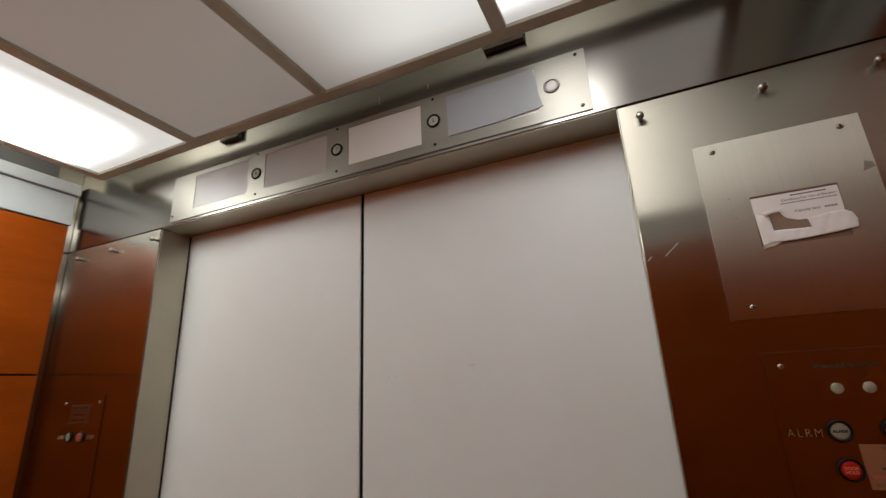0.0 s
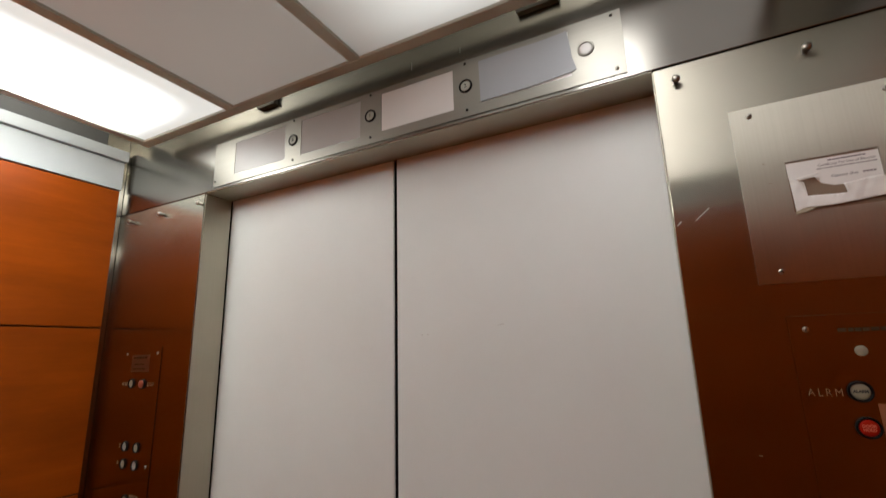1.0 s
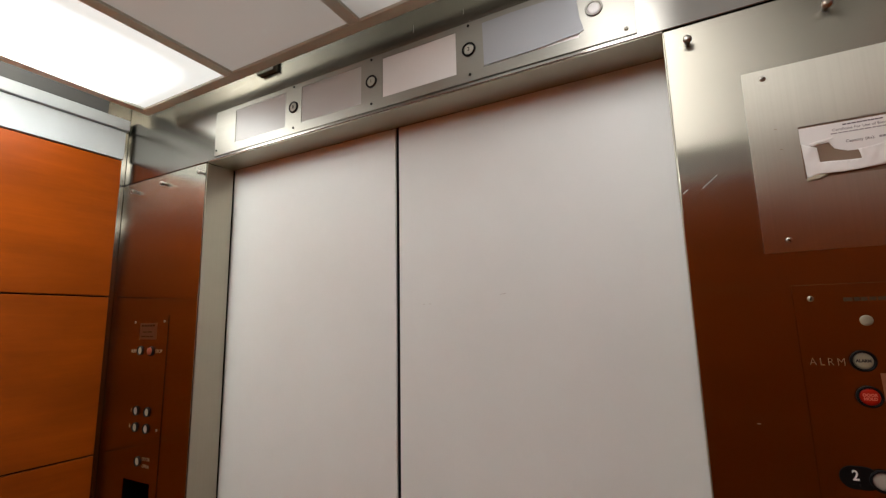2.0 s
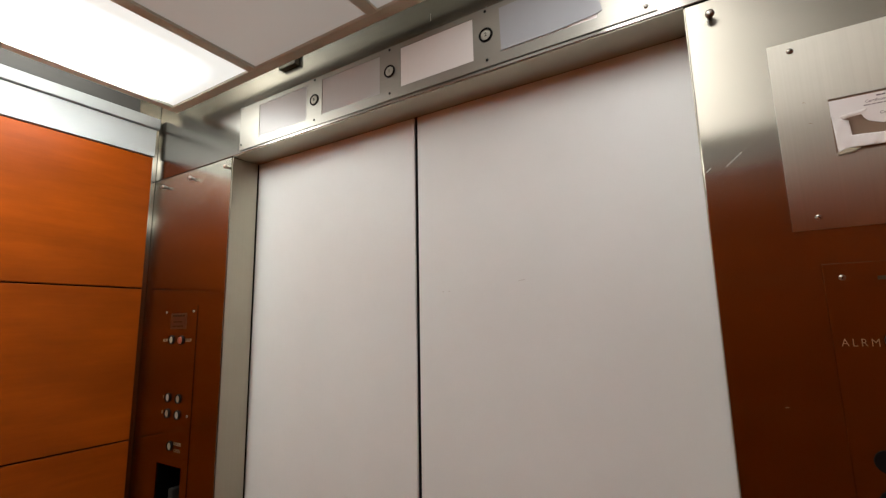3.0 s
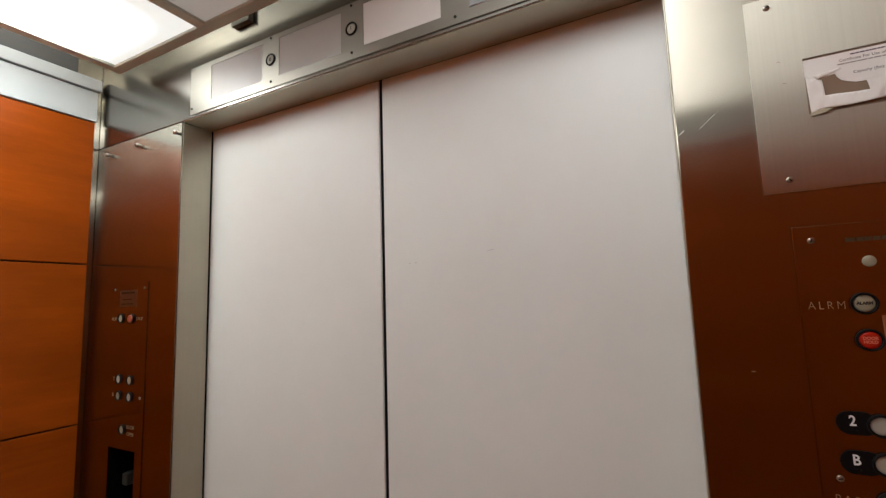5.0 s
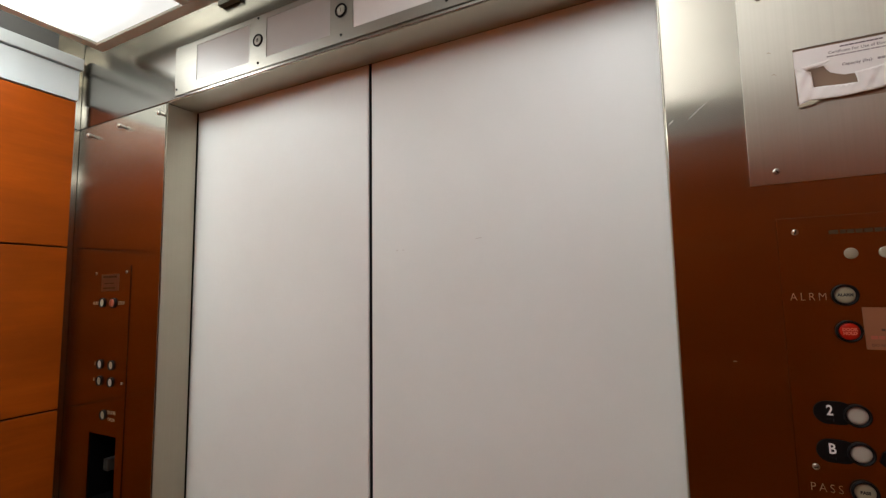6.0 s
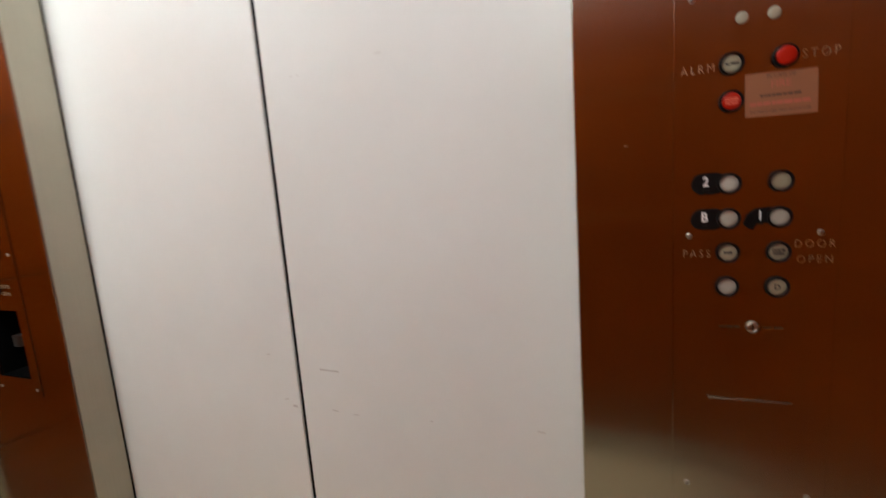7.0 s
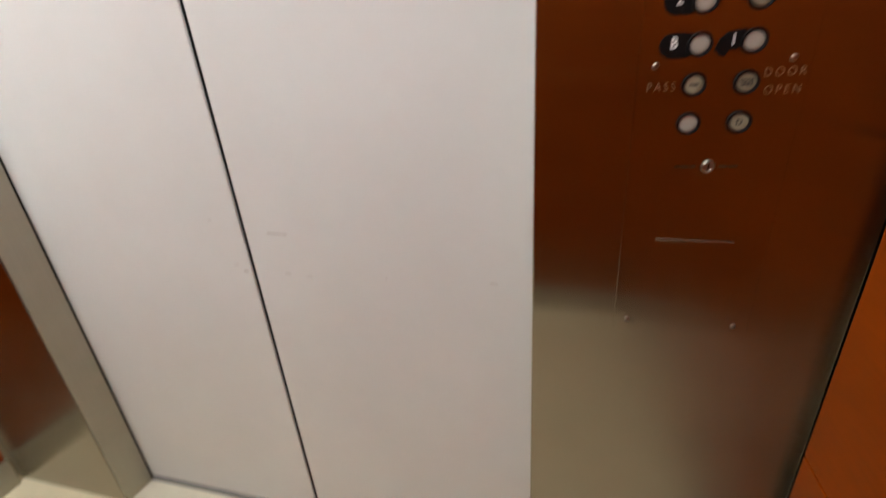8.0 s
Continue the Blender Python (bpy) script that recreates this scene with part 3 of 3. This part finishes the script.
def tab(parent, x0, x1, z, y, numeral, at, ragged=False):
    """A black raised plate beside a button, with a white numeral and a few dots."""
    outline = stadium(x0, x1, z, 0.0150) if not ragged else [(x0, z - 0.008), (x0 + 0.004, z + 0.004), (x0 + 0.014, z + 0.0125), (x1, z + 0.0145), (x1, z - 0.006), (x0 + 0.016, z - 0.009), (x0 + 0.012, z - 0.0165), (x0 + 0.006, z - 0.0145)]
    ob = part("tactile_tab", prism(outline, y - 0.0018, y), BLACK_PLASTIC, parent, "black tactile tab with a white numeral")
    part("numeral", letters(numeral, at, y - 0.0022, z + 0.0025, 0.0186, 0.0004, stretch=0.8, thin=0.0001 if numeral == "1" else 0.0003), WHITE_MARK, ob)
    dots = bmesh.new()
    for dx, dz in ((-0.003, -0.0085), (0.000, -0.0085), (0.0035, -0.0085), (0.0035, -0.0105)):
        lathe([(0.0008, 0.0), (0.0006, 0.0008), (0.0002, 0.0010)], (at + dx, y - 0.0018, z + dz), "y", 8, dots)
    part("dots", dots, BLACK_PLASTIC, ob)
    return ob


PLATE_Y = -0.0022
panel = base("control_panel", (1.51, 0, 1.2), "stainless steel car control panel with round buttons", "control panel", "control panels")
part("plate", box(1.4125, 1.6075, PLATE_Y, -0.0002, 0.829, 1.5725, 0.0006, 1), STEEL, panel)
for x, z in ((1.433, 1.552), (1.587, 1.552), (1.433, 1.236), (1.587, 1.237), (1.433, 0.849), (1.587, 0.850)):
    screw(panel, x, z, PLATE_Y, 0.0042)
bars("worn_mark", 1.470, 1.545, 1.5495, 0.0055, PLATE_Y, WORN, panel, (0.16, 0.1, 0.12, 0.12, 0.14, 0.12, 0.12, 0.12))
for x in (1.4915, 1.5270):
    part("signal_lamp", lathe([(0.0075, 0.0), (0.0075, 0.0008), (0.0060, 0.0014), (0.0003, 0.0016)], (x, PLATE_Y, 1.5195)), BUTTON_DULL, panel, "small round white signal lamp")
button(panel, 1.4805, 1.4640, PLATE_Y, BUTTON_AGED, 0.0030, ("ALARM",), 0.0052, label="aged white alarm button")
button(panel, 1.5400, 1.4650, PLATE_Y, BUTTON_RED, 0.0080, label="red stop button standing proud")
button(panel, 1.4810, 1.4160, PLATE_Y, BUTTON_RED, 0.0050, ("DOOR", "HOLD"), 0.0052, material("pale_red", (0.58, 0.13, 0.08), 0.5)[0], "red door hold button")
button(panel, 1.4810, 1.3070, PLATE_Y, BUTTON_WHITE)
button(panel, 1.5405, 1.3070, PLATE_Y, BUTTON_AGED)
button(panel, 1.4810, 1.2590, PLATE_Y, BUTTON_WHITE)
button(panel, 1.5405, 1.2590, PLATE_Y, BUTTON_WHITE)
button(panel, 1.4810, 1.2112, PLATE_Y, BUTTON_AGED, 0.0030, ("PASS",), 0.0050)
button(panel, 1.5405, 1.2115, PLATE_Y, BUTTON_AGED, 0.0030, ("DOOR", "OPEN"), 0.0050)
button(panel, 1.4810, 1.1625, PLATE_Y, BUTTON_WHITE)
button(panel, 1.5405, 1.1625, PLATE_Y, BUTTON_AGED, 0.0030, ("D",), 0.0105)
tab(panel, 1.4350, 1.4785, 1.3085, PLATE_Y, "2", 1.4525)
tab(panel, 1.4345, 1.4785, 1.2590, PLATE_Y, "B", 1.4515)
tab(panel, 1.4985, 1.5300, 1.2590, PLATE_Y, "1", 1.5180, True)
for word, x, z, size in (("ALRM", 1.4415, 1.4615, 0.0155), ("STOP", 1.5780, 1.4640, 0.0155), ("PASS", 1.4425, 1.2095, 0.0155), ("DOOR", 1.5810, 1.2215, 0.0150), ("OPEN", 1.5820, 1.2005, 0.0150)):
    part("engraved_word", letters(word, x, PLATE_Y - 0.0002, z, size, 0.00015, spacing=1.42, stretch=0.84, thin=-0.00024), ENGRAVED, panel, "worn engraved word")
sticker = part("sticker", prism([(1.4975, 1.3930), (1.4965, 1.4480), (1.5755, 1.4465), (1.5770, 1.3915)], PLATE_Y - 0.0005, PLATE_Y - 0.0001), STICKER, panel, "faded pink fire notice sticker")
for word, z, size, ink in (("IN CASE OF", 1.4425, 0.0062, STICKER_INK), ("FIRE", 1.4320, 0.0125, RED_INK), ("DO NOT USE THIS ELEVATOR", 1.3985, 0.0050, STICKER_INK)):
    part("line_of_text", letters(word, 1.5365, PLATE_Y - 0.0007, z, size, 0.0001), ink, sticker)
bars("line_of_text", 1.514, 1.560, 1.4185, 0.0030, PLATE_Y - 0.0005, STICKER_INK, sticker, (0.10, 0.06, 0.12, 0.10, 0.16, 0.12, 0.14, 0.20))
bars("line_of_text", 1.503, 1.570, 1.4085, 0.0044, PLATE_Y - 0.0005, RED_INK, sticker, (0.12, 0.10, 0.14, 0.08, 0.12, 0.16, 0.14, 0.14))
key = part("key_switch", lathe([(0.0085, 0.0), (0.0085, 0.0030), (0.0070, 0.0048), (0.0056, 0.0050), (0.0054, 0.0032)], (1.5135, PLATE_Y, 1.1040)), SCREW, panel, "round steel key switch")
part("key_slot", box(1.5127, 1.5143, PLATE_Y - 0.0042, PLATE_Y - 0.0030, 1.1000, 1.1080), DARK, key)
bars("worn_mark", 1.472, 1.500, 1.1035, 0.0030, PLATE_Y, WORN, panel, (0.3, 0.4, 0.3))
bars("worn_mark", 1.526, 1.552, 1.1035, 0.0030, PLATE_Y, WORN, panel, (0.5, 0.5))
hatch = part("hatch", box(1.4610, 1.5640, PLATE_Y - 0.0003, PLATE_Y - 0.0001, 0.9925, 1.0930, 0.00008, 1), STEEL, panel, "small flush steel hatch with a bright lip")
part("lip", box(1.4605, 1.5645, PLATE_Y - 0.0032, PLATE_Y - 0.0004, 0.9905, 0.9935, 0.0006, 2), STEEL, hatch)

panel_2 = base("control_panel", (-0.24, 0, 1.2), "stainless steel control panel with a black phone niche", "control panel", "control panels")
part("plate", holed(-0.341, -0.144, 0.829, 1.5715, PLATE_Y, -0.0002, [NICHE]), STEEL, panel_2)
for x, z in ((-0.322, 1.552), (-0.163, 1.552), (-0.163, 1.229), (-0.322, 0.849), (-0.163, 0.849)):
    screw(panel_2, x, z, PLATE_Y, 0.0040)
part("notice", box(-0.292, -0.200, PLATE_Y - 0.0006, PLATE_Y - 0.0001, 1.497, 1.548), material("notice_steel", (0.30, 0.27, 0.23), 0.30, 1.0)[0], panel_2, "small dark notice plate")
bars("line_of_text", -0.283, -0.210, 1.5400, 0.0060, PLATE_Y - 0.0006, WORN, panel_2, (0.2, 0.2, 0.2, 0.2, 0.2))
bars("line_of_text", -0.275, -0.222, 1.5200, 0.0030, PLATE_Y - 0.0006, WORN, panel_2, (0.5, 0.5))
bars("line_of_text", -0.280, -0.215, 1.5060, 0.0030, PLATE_Y - 0.0006, WORN, panel_2, (0.4, 0.3, 0.3))
button(panel_2, -0.279, 1.4620, PLATE_Y, BUTTON_AGED, label="aged white alarm button")
button(panel_2, -0.222, 1.4610, PLATE_Y, BUTTON_RED_SHEEN, 0.0080, label="red stop button standing proud")
button(panel_2, -0.2755, 1.2785, PLATE_Y, BUTTON_WHITE)
button(panel_2, -0.2165, 1.2780, PLATE_Y, BUTTON_AGED)
button(panel_2, -0.2740, 1.2295, PLATE_Y, BUTTON_AGED)
button(panel_2, -0.2160, 1.2290, PLATE_Y, BUTTON_WHITE)
button(panel_2, -0.2460, 1.1330, PLATE_Y, BUTTON_AGED)
for word, x, z, size in (("ALRM", -0.3150, 1.4600, 0.0155), ("STOP", -0.1820, 1.4600, 0.0155), ("2", -0.3050, 1.2785, 0.0150), ("B", -0.3060, 1.2310, 0.0150), ("DOOR", -0.2060, 1.1420, 0.0150), ("OPEN", -0.2060, 1.1220, 0.0150)):
    part("engraved_word", letters(word, x, PLATE_Y - 0.0002, z, size, 0.00015, spacing=1.1, stretch=0.86, thin=-0.00022), ENGRAVED, panel_2, "worn engraved word")
SOCKET = painted("grey_socket", (0.035, 0.032, 0.028), 0.5)
thing("phone_jack", box(-0.316, -0.290, 0.040, 0.073, 0.950, 0.985, 0.003), SOCKET, "small dark socket inside the phone niche", "socket")
latch = thing("niche_latch", lathe([(0.003, 0.0), (0.003, 0.010), (0.002, 0.012), (0.0004, 0.0125)], (-0.183, 0.016, 0.952), "y", 14), SCREW, "small steel latch at the edge of the niche", "latch")
part("strike", box(-0.1865, -0.1785, 0.0165, 0.0205, 0.940, 0.964, 0.001), SLOT, latch)

# ---- wear ----
SCUFF = material("grey_scuff", (0.48, 0.45, 0.43), 0.6)[0]
for door, x0, x1, z0, z1 in ((door_2, 0.908, 0.925, 1.588, 1.5895), (door_2, 0.712, 0.7185, 1.573, 1.575), (door_2, 0.7285, 0.735, 1.573, 1.575), (door_2, 0.699, 0.751, 0.932, 0.9355),
                            (door_2, 0.722, 0.740, 0.836, 0.838), (door_2, 0.775, 0.792, 0.832, 0.834), (door_2, 1.188, 1.206, 0.843, 0.845), (door_1, 0.553, 0.566, 0.961, 0.963), (door_1, 0.612, 0.627, 0.834, 0.839),
                            (door_2, 0.963, 0.972, 0.838, 0.840), (door_1, 0.590, 0.604, 0.851, 0.853)):
    lean = random.uniform(-0.0012, 0.0012)
    part("scuff", prism([(x0, z0 + lean), (x1, z0 - lean), (x1 - 0.002, z1 - lean), (x0 + 0.003, z1 + lean)], DOOR_Y - 0.0004, DOOR_Y + 0.0005), SCUFF, door)
BRIGHT = material("bright_scratch", (0.50, 0.48, 0.43), 0.35, 1.0)[0]
for x0, z0, x1, z1, w in ((1.314, 1.740, 1.336, 1.759, 0.0006), (1.285, 1.735, 1.292, 1.741, 0.0008), (1.446, 1.494, 1.456, 1.499, 0.0008), (1.3485, 1.3690, 1.353, 1.3695, 0.0008)):
    part("scratch", prism([(x0, z0), (x1, z1), (x1 - w, z1 + w), (x0 - w, z0 + w)], -0.0007, 0.0004), BRIGHT, wall_north)
for x, z0, z1 in ((0.887, 2.219, 2.233), (0.754, 2.219, 2.240), (0.9015, 2.196, 2.199)):
    part("streak", prism([(x - 0.0006, z0), (x + 0.0006, z0 + 0.001), (x + 0.0009, z1), (x - 0.0003, z1 - 0.001)], -0.0004, 0.0004), BRIGHT, wall_north)
for x, z in ((1.421, 1.818), (1.425, 1.784)):
    part("mark", prism([(x - 0.0026, z), (x, z + 0.0012), (x + 0.0028, z - 0.0012), (x, z + 0.0003)], -0.0031, -0.0026), BACKING, certificate)
